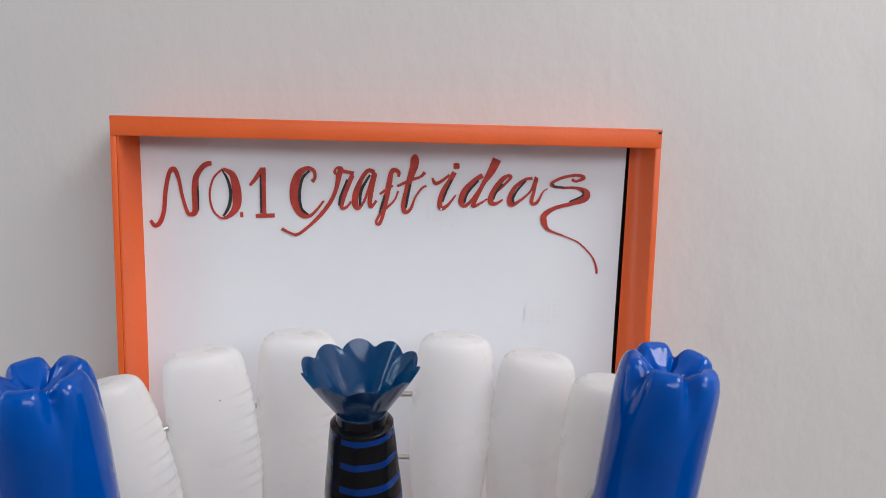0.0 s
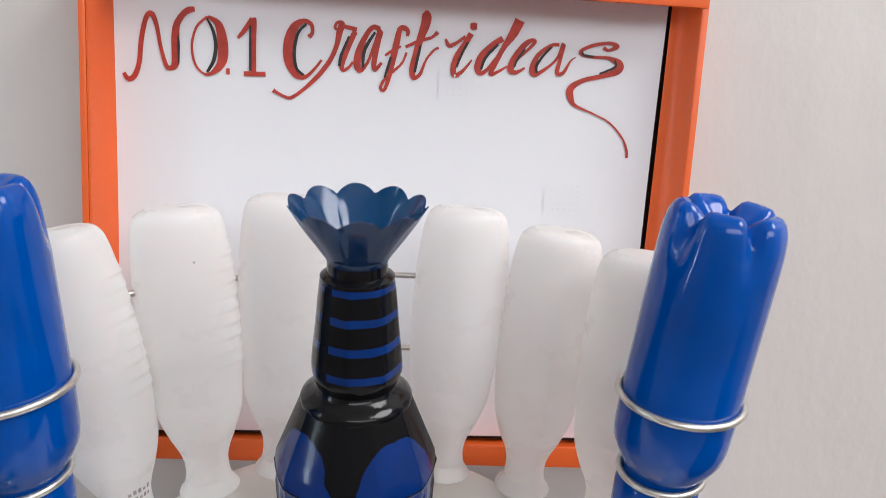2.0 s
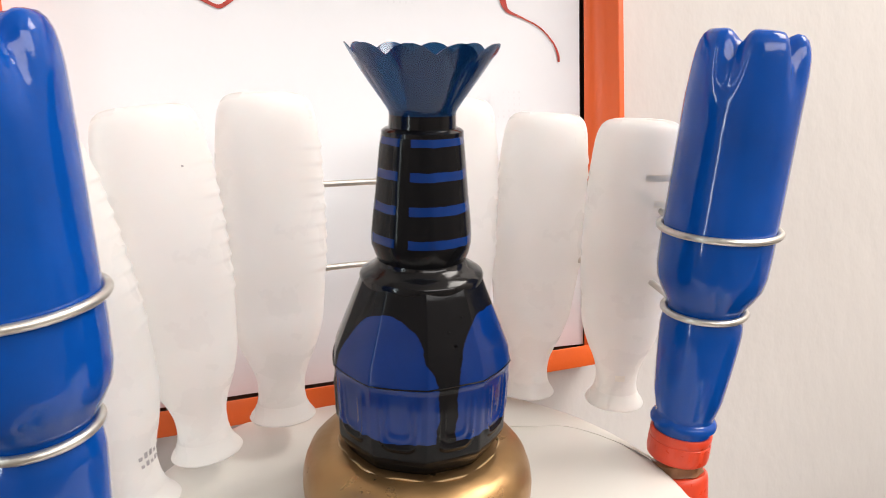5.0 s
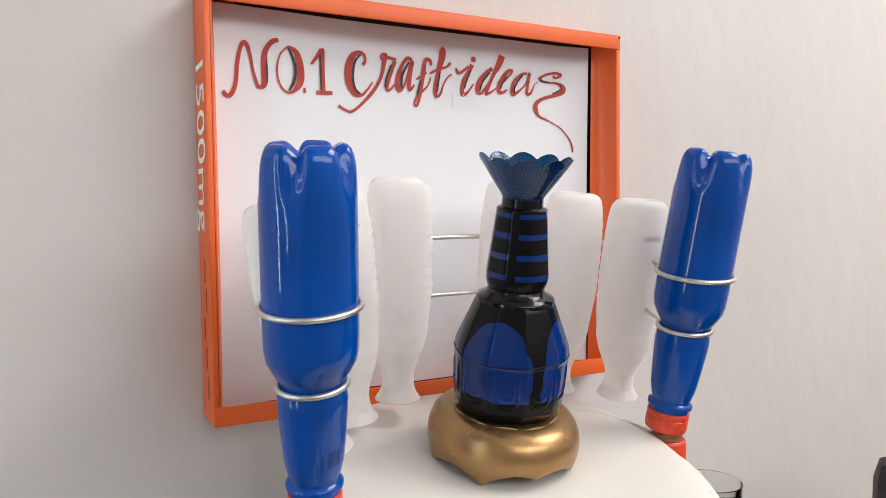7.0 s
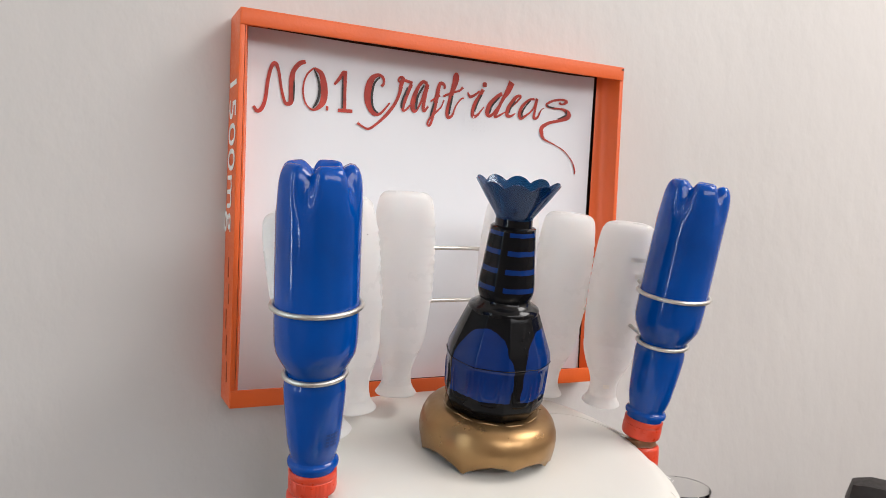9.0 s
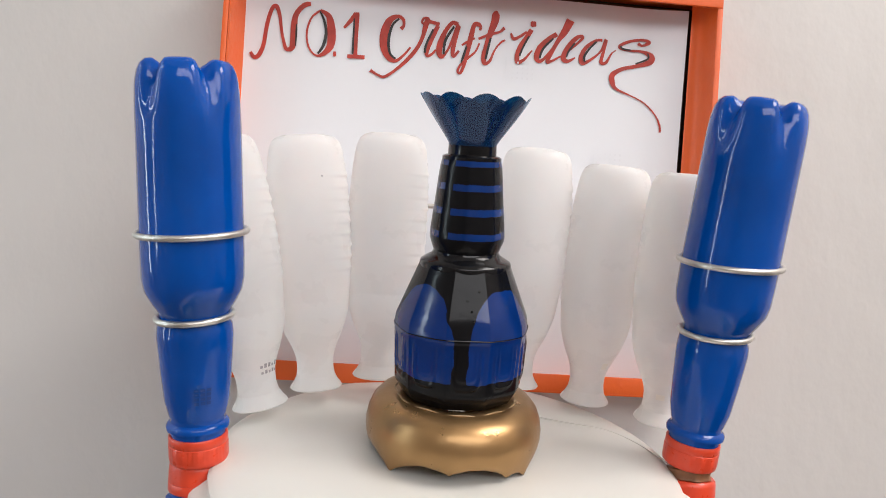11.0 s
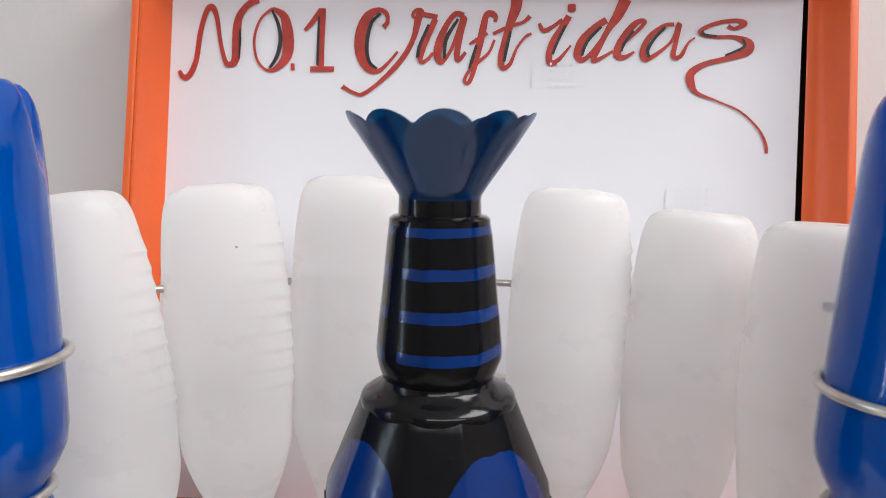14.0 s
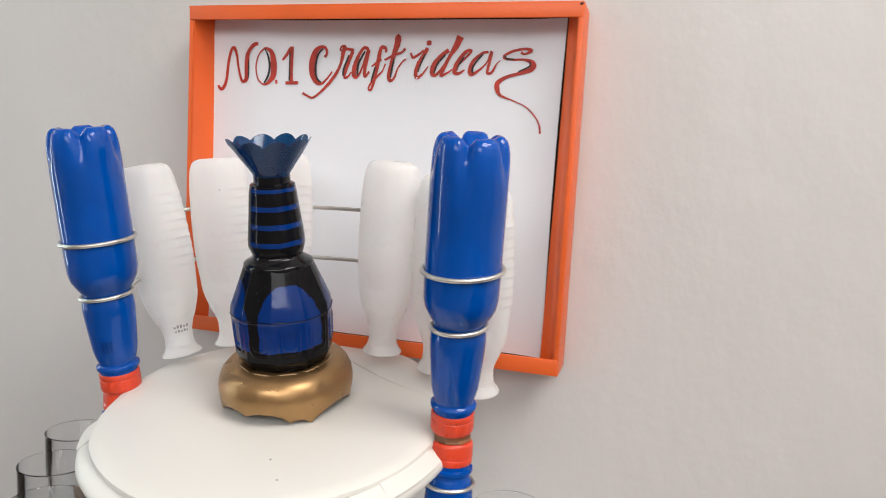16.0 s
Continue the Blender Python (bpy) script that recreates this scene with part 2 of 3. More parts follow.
def lean(x, y):
    """The turn that leans an upright thing by x and y metres for each metre of height."""
    return Vector((0, 0, 1)).rotation_difference(Vector((x, y, 1))).to_matrix().to_4x4()


# ---- the room ----
WY = 0.188          # the wall behind the stand
X0, X1, Y0, H = -1.42, 2.1, -2.45, 2.75


def grid_wall(name, label, bm, mat=None):
    return tagged(part(name, bm, mat or ROOM, smooth=0), label, "wall", kind="structure")


grid_wall("wall_north", "off-white painted plaster wall with faint ripples", box((X0 - 0.15, WY, 0), (X1 + 0.15, WY + 0.15, H)), WALL)
bm = bmesh.new()
for y0, y1 in ((Y0, -0.57), (-0.43, -0.04), (0.10, WY)):
    box((X0 - 0.15, y0, 0), (X0, y1, H), bm=bm)
for y0, y1 in ((-0.57, -0.43), (-0.04, 0.10)):
    box((X0 - 0.15, y0, 0), (X0, y1, 0.7), bm=bm)
    box((X0 - 0.15, y0, 2.1), (X0, y1, H), bm=bm)
grid_wall("wall_west", "unseen beige wall, kept dark for reflections, with two narrow window openings", bm)
grid_wall("wall_east", "unseen beige wall, kept dark for reflections", box((X1, Y0, 0), (X1 + 0.15, WY, H)))
bm = bmesh.new()
for lo, hi in (((X0 - 0.15, Y0 - 0.15, 0), (-0.64, Y0, H)), ((2.08, Y0 - 0.15, 0), (X1 + 0.15, Y0, H)), ((-0.64, Y0 - 0.15, 0), (2.08, Y0, 1.80)), ((-0.64, Y0 - 0.15, 2.63), (2.08, Y0, H))):
    box(lo, hi, bm=bm)
grid_wall("wall_south", "unseen beige wall, kept dark for reflections, opened behind the added lamp", bm)
tagged(part("floor", box((X0 - 0.15, Y0 - 0.15, -0.1), (X1 + 0.15, WY + 0.15, 0)), FLOOR, smooth=0), "unseen brownish tiled floor, kept dark to cut bounced light", "floor", kind="structure")
tagged(part("ceiling", box((X0 - 0.15, Y0 - 0.15, H), (X1 + 0.15, WY + 0.15, H + 0.1)), CEIL, smooth=0), "white painted ceiling", "ceiling", kind="structure")

# ---- the table under the stand ----
table = thing("side_table", "brown wooden side table under the bottle stand", "table", pose(0.0, -0.09, 0))
part("tabletop", box((-0.3, -0.27, 0.730), (0.3, 0.27, 0.760), 0.004), WOOD, table)
for sx in (-0.26, 0.26):
    for sy in (-0.19, 0.19):
        part("leg", box((sx - 0.02, sy - 0.02, 0), (sx + 0.02, sy + 0.02, 0.730), 0.003), WOOD, table)

# ---- the orange carton on the wall ----
BX0, BX1, BZ0, BZ1, BF = -0.1820, 0.209, 1.026, 1.3535, 0.145
carton = thing("carton_tray", "shallow orange cardboard carton tray hung open on the wall", "carton", pose((BX0 + BX1) / 2, WY, (BZ0 + BZ1) / 2))
cx, cz = (BX0 + BX1) / 2, (BZ0 + BZ1) / 2


def carton_part(name, lo, hi, bevel=0.0012, label="", mat=None):
    return part(name, box([a - b for a, b in zip(lo, (cx, WY, cz))], [a - b for a, b in zip(hi, (cx, WY, cz))], bevel), mat or ORANGE, carton, label)


# the back is coloured near-black, as shade beside the sheet
carton_part("back_panel", (BX0 + 0.003, WY - 0.004, BZ0 + 0.003), (BX1 - 0.003, WY - 0.001, BZ1 - 0.003), label="cardboard back, darkened for the shade round the sheet", mat=GAP_SCUFF)
left_side = carton_part("side_panel", (BX0, BF + 0.001, BZ0 + 0.001), (BX0 + 0.0045, WY - 0.0005, BZ1 - 0.001))
carton_part("side_panel", (BX1 - 0.0045, BF + 0.001, BZ0 + 0.001), (BX1, WY - 0.0005, BZ1 - 0.001))
carton_part("inner_flap", (BX0 + 0.0045, WY - 0.0070, BZ0 + 0.004), (BX0 + 0.030, WY - 0.0045, BZ1 - 0.004))
# the right wall's inner leaf leans in and bows, more so towards the bottom
bm = bmesh.new()
leaf = []
for thick in (0.0, 0.0014):
    rows_ = []
    for j in range(13):
        v = j / 12
        back_x = 0.1886 + 0.0048 * v ** 1.5 + 0.0012 * math.sin(math.pi * v)
        rows_.append([bm.verts.new((BX1 - 0.0046 + (back_x - BX1 + 0.0046) * u ** 2 + thick - cx, BF + 0.0015 + (WY - 0.0175 - BF - 0.0015) * math.sin(u * math.pi / 2) - WY, BZ0 + 0.004 + (BZ1 - BZ0 - 0.008) * v - cz)) for u in (0, 0.3, 0.55, 0.78, 1)])
    leaf.append(rows_)
    for p, q in zip(rows_, rows_[1:]):
        for k in range(4):
            bm.faces.new((p[k], p[k + 1], q[k + 1], q[k]))
for j in range(12):
    for k in (0, 4):
        bm.faces.new((leaf[0][j][k], leaf[0][j + 1][k], leaf[1][j + 1][k], leaf[1][j][k]))
for k in range(4):
    for j in (0, 12):
        bm.faces.new((leaf[0][j][k], leaf[0][j][k + 1], leaf[1][j][k + 1], leaf[1][j][k]))
part("inner_flap", bm, ORANGE, carton)
# the left wall's inner leaf leans in a little towards the back
bm = bmesh.new()
leaf = [[[bm.verts.new((BX0 + 0.0047 + (0.0068 + 0.0010 * math.sin(math.pi * j / 8)) * u ** 1.5 + thick - cx, BF + 0.0015 + (WY - 0.014 - BF) * u - WY, BZ0 + 0.004 + (BZ1 - BZ0 - 0.008) * j / 8 - cz)) for u in (0, 0.25, 0.5, 0.75, 1)]
         for j in range(9)] for thick in (0.0, 0.0012)]
for rows_ in leaf:
    for p, q in zip(rows_, rows_[1:]):
        for k in range(4):
            bm.faces.new((p[k], p[k + 1], q[k + 1], q[k]))
for j in range(8):
    for k in (0, 4):
        bm.faces.new((leaf[0][j][k], leaf[0][j + 1][k], leaf[1][j + 1][k], leaf[1][j][k]))
part("inner_flap", bm, ORANGE, carton)
carton_part("top_panel", (BX0, BF, BZ1 - 0.003), (BX1, WY - 0.0005, BZ1))
carton_part("bottom_panel", (BX0, BF, BZ0), (BX1, WY - 0.0005, BZ0 + 0.003))
carton_part("top_flap", (BX0 + 0.0005, BF, BZ1 - 0.0138), (BX1 - 0.0005, BF + 0.003, BZ1 - 0.0005))
carton_part("bottom_flap", (BX0 + 0.0005, BF, BZ0 + 0.0005), (BX1 - 0.0005, BF + 0.003, BZ0 + 0.0148))


# worn corner where the card's grey core shows
scuff = part("scuff", lathe([(0, -0.0006), (0.0011, -0.0005), (0.0016, 0.0003), (0.0012, 0.0010), (0, 0.0013)], 9), GAP_SCUFF, carton, "worn dark corner of the card")
scuff.location = (BX1 - 0.0022 - cx, BF + 0.0002 - WY, BZ1 - 0.0030 - cz)


def words(text, size, mat, m, parent, name="print", label=""):
    """A line of letters in the built-in font, as a mesh."""
    curve = bpy.data.curves.new(name, "FONT")
    curve.body, curve.size, curve.extrude = text, size, 0.0001
    curve.align_x, curve.align_y = "CENTER", "CENTER"
    tmp = bpy.data.objects.new(name, curve)
    scene.collection.objects.link(tmp)
    me = bpy.data.meshes.new_from_object(tmp.evaluated_get(bpy.context.evaluated_depsgraph_get()))
    bpy.data.objects.remove(tmp)
    bpy.data.curves.remove(curve)
    me.transform(m)
    me.materials.append(mat)
    ob = new(name, me)
    ob.parent = parent
    return tagged(ob, label)


# the lettering on the carton's side runs downwards
words("1500mg", 0.042, WHITE_INK, Matrix.Translation((BX0 - 0.0004 - cx, 0.1675 - WY, 1.238 - cz)) @ Matrix(((0, 0, -1, 0), (0, -1, 0, 0), (-1, 0, 0, 0), (0, 0, 0, 1))),
      left_side, "print", "white printed lettering")
bm = bmesh.new()
for i in range(5):
    box((BX0 - 0.0005 - cx, 0.160 + 0.0045 * (i % 3) - WY, 1.045 + 0.022 * i - cz), (BX0 - 0.0001 - cx, 0.1625 + 0.0045 * (i % 3) - WY, 1.062 + 0.022 * i - cz), bm=bm)
part("small_print", bm, DULL_INK, left_side, "dark small print")

# ---- the hand-lettered sheet ----
SX0, SX1, SZ0, SZ1, SY = -0.1705, 0.1918, 1.034, 1.3450, 0.1775
sheet = thing("paper_sheet", "white paper sheet with hand-drawn red lettering inside the orange carton", "sign", pose(0.01, SY, 1.19))


def sheet_y(x, z):
    """The sheet bellies out a little and its right edge stands off."""
    u, v = (x - SX0) / (SX1 - SX0), (z - SZ0) / (SZ1 - SZ0)
    e = min(1, max(0, u / 0.3))
    return SY - 0.0050 * (1 - e * e * (3 - 2 * e)) - 0.005 * (max(0, u - 0.88) / 0.12) ** 2 + 0.0006 * math.sin(9 * u + 4 * v)


bm = bmesh.new()
nx, nz = 40, 24
layers = []
for back in (0.0, 0.0006):
    cols = []
    for i in range(nx + 1):
        col = []
        for j in range(nz + 1):
            x, z = SX0 + (SX1 - SX0) * i / nx, SZ0 + (SZ1 - SZ0) * j / nz
            if i == nx:
                x -= 0.0024 * (1 - j / nz) + 0.0016 * math.sin(math.pi * j / nz)
            col.append(bm.verts.new((x - 0.01, sheet_y(x, z) - SY + back, z - 1.19)))
        cols.append(col)
    layers.append(cols)
    for i in range(nx):
        for j in range(nz):
            bm.faces.new((cols[i][j], cols[i + 1][j], cols[i + 1][j + 1], cols[i][j + 1]))
a, b = layers
for i in range(nx):
    for j in (0, nz):
        bm.faces.new((a[i][j], a[i + 1][j], b[i + 1][j], b[i][j]))
for j in range(nz):
    for i in (0, nx):
        bm.faces.new((a[i][j], a[i][j + 1], b[i][j + 1], b[i][j]))
part("paper", bm, PAPER, sheet)

# letters as pen strokes: (along, up, width) in hundredths of the letter height
UNIT = 0.000388


def stroke(bm, points, x0, lift):
    line = smooth_line(points, 7)
    n = len(line)
    left, right = [], []
    for i, (px, py, w) in enumerate(line):
        a, b = line[max(i - 1, 0)], line[min(i + 1, n - 1)]
        dx, dy = b[0] - a[0], b[1] - a[1]
        d = math.hypot(dx, dy) or 1
        for s, row in ((0.5, left), (-0.5, right)):
            qx, qy = px - s * w * dy / d, py + s * w * dx / d
            x = -0.1642 + (x0 + qx) * UNIT + max(0, x0 + qx - 700) * 0.000035 - qy * 0.0000168
            z = 1.2797 + qy * 0.00039 + (x0 + qx) * 0.0000152
            row.append(bm.verts.new((x - 0.01, sheet_y(x, z) - SY - 0.0008 - lift, z - 1.19)))
    for i in range(n - 1):
        bm.faces.new((left[i], left[i + 1], right[i + 1], right[i]))


def blob(bm, x0, x, y, r):
    stroke(bm, [(x - r * 0.5, y, r * 0.7), (x - r * 0.3, y, r * 0.95), (x, y, r), (x + r * 0.3, y, r * 0.95), (x + r * 0.5, y, r * 0.7)], x0, 0.0)


def letter(x0, red, black=(), dots=()):
    bm = bmesh.new()
    for k, s in enumerate(red):
        stroke(bm, s, x0, 0.00004 * k)
    for d in dots:
        blob(bm, x0, *d)
    ob = part("letter", bm, RED_INK, sheet, "red brush-pen letter", smooth=0)
    if black:
        bm = bmesh.new()
        for s in black:
            stroke(bm, s, x0, 0.0003)
        part("shading", bm, BLACK_INK, ob, "black pen shading", smooth=0)


letter(0, [[(0, -2, 6), (7, -12, 8), (17, -7, 9), (26, 15, 8), (32, 55, 8), (41, 87, 8), (50, 93, 9), (57, 75, 7), (62, 40, 6), (69, 12, 7), (75, 7, 8),
            (84, 15, 12), (86, 55, 13), (89, 77, 11), (99, 93, 10), (109, 101, 10), (119, 103, 8)]],
       [[(90, 15, 2), (91, 45, 4), (91, 60, 2)]])
letter(110, [[(29, 92, 4), (11, 75, 4), (2, 45, 4), (6, 15, 4), (20, -1, 4), (35, 2, 8), (50, 20, 15), (52, 50, 17), (46, 80, 12), (29, 92, 5)]],
       [[(28, 89, 3), (37, 70, 5), (41, 45, 6), (36, 20, 6), (25, 2, 4)]])
letter(163, [[(3, 4, 9), (6, 4, 11), (9, 4, 9)]])
letter(187, [[(0, 59, 5), (12, 73, 8), (25, 91, 9)], [(27, 93, 7), (27, 85, 9), (25, 45, 9), (24, 2, 9)], [(8, 1, 8), (26, 1, 8), (44, 1, 8)]],
       [[(21, 80, 3), (20, 40, 4), (19, 6, 4)]])
letter(262, [[(43, 64, 8), (49, 72, 6), (47, 85, 7), (35, 90, 8), (19, 80, 14), (9, 55, 17), (9, 25, 17), (20, 2, 12), (35, -2, 7), (50, 10, 5), (64, 27, 4)]],
       [[(39, 85, 4), (25, 70, 5), (18, 40, 6), (21, 13, 5), (33, 1, 4)]])
letter(243, [[(0, -25, 9), (3, -27, 6), (18, -35, 5), (30, -37, 6), (51, -23, 6), (76, 0, 8), (96, 25, 8), (108, 50, 8), (114, 75, 11), (118, 87, 10), (110, 89, 5), (106, 81, 5), (112, 76, 4)],
             [(121, 83, 7), (132, 81, 7), (143, 78, 8)], [(140, 75, 9), (128, 50, 10), (118, 25, 10), (118, 11, 6), (128, 15, 5), (136, 25, 4)]],
       [[(130, 67, 4), (116, 35, 5), (113, 17, 5)]])
letter(378, [[(47, 80, 9), (35, 83, 8), (21, 65, 9), (11, 40, 13), (8, 20, 12), (14, 11, 8), (26, 25, 5), (39, 55, 7), (48, 77, 10), (43, 55, 9), (37, 25, 9), (39, 13, 7), (50, 25, 5)]],
       [[(39, 75, 4), (21, 45, 6), (18, 16, 4)]])
letter(426, [[(46, 70, 5), (47, 78, 7), (41, 83, 9), (33, 80, 9), (27, 55, 11), (20, 25, 10), (13, -5, 7), (6, -21, 6), (0, -17, 5), (7, -3, 5), (23, 12, 5), (37, 25, 4), (45, 43, 4)],
             [(8, 37, 4), (20, 45, 5), (35, 53, 4)]],
       [[(18, 35, 4), (12, 15, 5), (7, 0, 3)]])
letter(469, [[(36, 113, 4), (36, 105, 16), (34, 90, 16), (25, 65, 12), (18, 40, 11), (12, 15, 11), (14, 1, 8), (25, 7, 6), (35, 30, 4), (48, 47, 4), (57, 52, 4)],
             [(0, 52, 5), (25, 63, 6), (45, 69, 5), (55, 78, 7)]],
       [[(26, 55, 4), (20, 30, 5), (16, 10, 4)]])
letter(538, [[(0, 67, 4), (6, 56, 7), (19, 61, 6), (34, 72, 5)], [(44, 77, 10), (34, 60, 10), (21, 40, 11), (14, 20, 10), (16, 7, 9), (29, 13, 6), (46, 33, 3)]],
       [[(39, 63, 4), (27, 40, 4), (19, 20, 4)]], [(48, 89, 12)])
letter(588, [[(49, 70, 10), (33, 60, 10), (13, 40, 12), (6, 20, 12), (12, 11, 8), (24, 19, 6), (46, 47, 5)], [(78, 101, 18), (66, 77, 15), (51, 55, 9), (36, 27, 9), (29, 10, 7), (43, 15, 5), (58, 24, 3)]],
       [[(41, 60, 4), (20, 38, 5), (12, 17, 4)]])
letter(649, [[(7, 30, 4), (30, 50, 5), (44, 65, 6), (38, 68, 7), (25, 59, 10), (8, 35, 12), (3, 18, 11), (13, 14, 7), (28, 22, 3)]],
       [[(27, 53, 4), (14, 35, 4), (9, 22, 3)]])
letter(689, [[(44, 62, 6), (30, 60, 6), (10, 43, 8), (1, 23, 10), (4, 11, 9), (18, 17, 6), (40, 37, 4), (51, 63, 7), (47, 40, 6), (42, 15, 7), (52, 15, 6), (63, 35, 3), (72, 42, 2)]],
       [[(32, 58, 4), (18, 42, 4), (8, 25, 5), (9, 14, 4)]])
letter(750, [[(55, 59, 7), (64, 55, 5), (77, 62, 8), (65, 67, 6), (39, 63, 6), (19, 53, 6), (21, 46, 5), (39, 43, 5), (64, 42, 6), (81, 33, 13), (79, 20, 12), (54, 11, 8), (24, 3, 8),
              (5, -10, 11), (4, -25, 11), (12, -40, 6), (39, -52, 3), (69, -68, 3), (91, -93, 3), (100, -115, 4), (101, -130, 4)]],
       [[(20, 52, 3), (24, 46, 4), (40, 44, 3)], [(74, 39, 3), (75, 27, 4), (50, 15, 3)]])

# print from the back of the sheet that shows through faintly
for gx, gz, cols_, rows_ in ((0.046, 1.277, 5, 4), (0.124, 1.203, 5, 5)):
    bm = bmesh.new()
    for i in range(cols_ + 1):
        for j in range(rows_ if i else 1):
            x, z = gx + 0.0042 * (i - 1) - 0.0015 * (i == 0), gz + 0.0042 * j
            hw, hh = (0.0012, 0.0016) if i else (0.0012, 0.017)
            bm.faces.new([bm.verts.new((x + dx - 0.01, sheet_y(x, z) - SY - 0.0009, z + dz - 1.19)) for dx, dz in ((0, 0), (hw, 0), (hw, hh), (0, hh))])
    tagged(part("small_print", bm, GREY_INK, sheet, "faint grey printed marks", smooth=0), kind="stuff")

# ---- the stand: white round board ----
DZ, SLOPE = 1.0065, 0.18


def disc_z(y):
    return DZ + SLOPE * (y - 0.024)


DISC = Matrix.Translation((-0.003, 0.024, DZ)) @ lean(0, -SLOPE)
board = thing("round_board", "white round board covered in glossy paper with a lower rim", "board", DISC)


def edge_wave(a, r, z):
    w = 1 + 0.006 * math.sin(3 * a + 0.5) + 0.004 * math.sin(7 * a)
    return (r * w * math.cos(a), r * w * math.sin(a), z + 0.0006 * math.sin(5 * a) * r / 0.14)


part("top_sheet", lathe([(0, 0), (0.05, 0), (0.1, 0), (0.130, -0.0002), (0.1365, -0.0012), (0.1398, -0.0036), (0.1404, -0.0065), (0.138, -0.0090), (0, -0.0093)], 96, edge_wave), BOARD, board)
part("rim", lathe([(0, -0.0096), (0.1368, -0.0088), (0.1390, -0.0080), (0.1425, -0.0098), (0.1475, -0.0130), (0.1500, -0.0155), (0.1508, -0.0188), (0.1495, -0.0225), (0.146, -0.024), (0, -0.024)], 96, edge_wave), BOARD, board)


def flap(a0, a1, r0, r1, z0, z1, lift, mat, name, label):
    """A piece of cover paper or tape, folded over the rim."""
    bm = bmesh.new()
    rows_ = []
    for layer in (lift * 0.7, lift * 0.7 - 0.0008):
        rows_.append([[bm.verts.new((r * math.cos(a), r * math.sin(a), z + layer + 0.0012 * u * v * (lift > 0.0012))) for a, u in ((radians(a0 + (a1 - a0) * k / 6), k / 6) for k in range(7))]
                      for r, z, v in ((r0 + (r1 - r0) * q / 4, z0 + (z1 - z0) * q / 4, q / 4) for q in range(5))])
    up, down = rows_
    for g in rows_:
        for p, q in zip(g, g[1:]):
            for k in range(6):
                bm.faces.new((p[k], p[k + 1], q[k + 1], q[k]))
    for k in range(6):
        for q in (0, 4):
            bm.faces.new((up[q][k], up[q][k + 1], down[q][k + 1], down[q][k]))
    for q in range(4):
        for k in (0, 6):
            bm.faces.new((up[q][k], up[q + 1][k], down[q + 1][k], down[q][k]))
    return part(name, bm, mat, board, label, smooth=30)


for k, (a0, a1, lift) in enumerate(((-88, -64, 0.0012), (-66, -46, 0.0020), (-48, -30, 0.0014), (-31, -9, 0.0026), (203, 216, 0.0012))):
    flap(a0, a1, 0.1400, 0.1508, -0.0078, -0.0152, lift, BOARD, "paper_tab", "folded white paper tab")
# a second strip of cover paper glued along the back edge
bm = bmesh.new()
inner_line = smooth_line([(0.020, 0.096), (0.045, 0.0815), (0.0675, 0.0685), (0.0900, 0.0590), (0.1130, 0.0500), (0.1290, 0.0270), (0.1375, 0.0020)], 5)
strip = []
for px, py in inner_line:
    ang = math.atan2(py, px)
    out = max(0.1385, math.hypot(px, py) + 0.0004)
    strip.append([bm.verts.new(v) for v in ((px, py, 0.0001), (px, py, 0.0006), (0.5 * (px + out * math.cos(ang)), 0.5 * (py + out * math.sin(ang)), 0.0007), (out * math.cos(ang), out * math.sin(ang), -0.0006))])
for p, q in zip(strip, strip[1:]):
    for k in range(3):
        bm.faces.new((p[k], p[k + 1], q[k + 1], q[k]))
part("cover_strip", bm, BOARD, board, "strip of white paper glued along the edge", smooth=30)
# specks of dirt
for sx, sy in ((0.039, -0.077), (0.056, -0.098)):
    speck = part("speck", lathe([(0, 0.0001), (0.0011, 0.0002), (0.0008, 0.0006), (0, 0.0007)], 8), DARK_PRINT, board, "small dark speck")
    speck.location = (sx, sy, 0.0)


# ---- blue bottles ----
def petal(a, r, z):
    """The five-footed base of a drink bottle, which stands on its head."""
    v = (0.5 + 0.5 * math.cos(5 * a)) ** 4.5
    if z > 0.192 and r > 0.001:
        k = min(1, (z - 0.192) / 0.025)
        dr, dz = 0.0046 * k * v * (1 if r > 0.018 else 0.4), 0.0056 * k * v
        r, z = r - dr, z - dz
    return (r * math.cos(a), r * math.sin(a), z)


BOTTLE = [(0.0150, 0.0125), (0.0150, 0.0195), (0.0172, 0.0200), (0.0174, 0.0222), (0.0165, 0.0235), (0.0152, 0.0245), (0.0150, 0.0262), (0.0158, 0.0280), (0.0185, 0.032), (0.0197, 0.037),
          (0.0212, 0.052), (0.0224, 0.066), (0.0228, 0.0735), (0.0222, 0.0785), (0.0206, 0.0815), (0.0203, 0.0835), (0.0212, 0.0865), (0.0255, 0.0925), (0.0288, 0.0985), (0.0300, 0.1050), (0.0303, 0.1180),
          (0.0302, 0.1350), (0.0301, 0.1550), (0.0300, 0.1750), (0.0299, 0.1880), (0.0299, 0.1935), (0.0298, 0.1985), (0.0296, 0.2035), (0.0291, 0.2085), (0.0281, 0.2130), (0.0264, 0.2165), (0.0240, 0.2186), (0.0212, 0.2192),
          (0.0180, 0.2180), (0.0145, 0.2155), (0.0110, 0.2125), (0.0075, 0.2102), (0.004, 0.2092), (0, 0.209)]
BOTTLE = [(r * (0.908 if z > 0.03 else 1), 0.0145 + 1.02 * (z - 0.0145)) for r, z in BOTTLE]
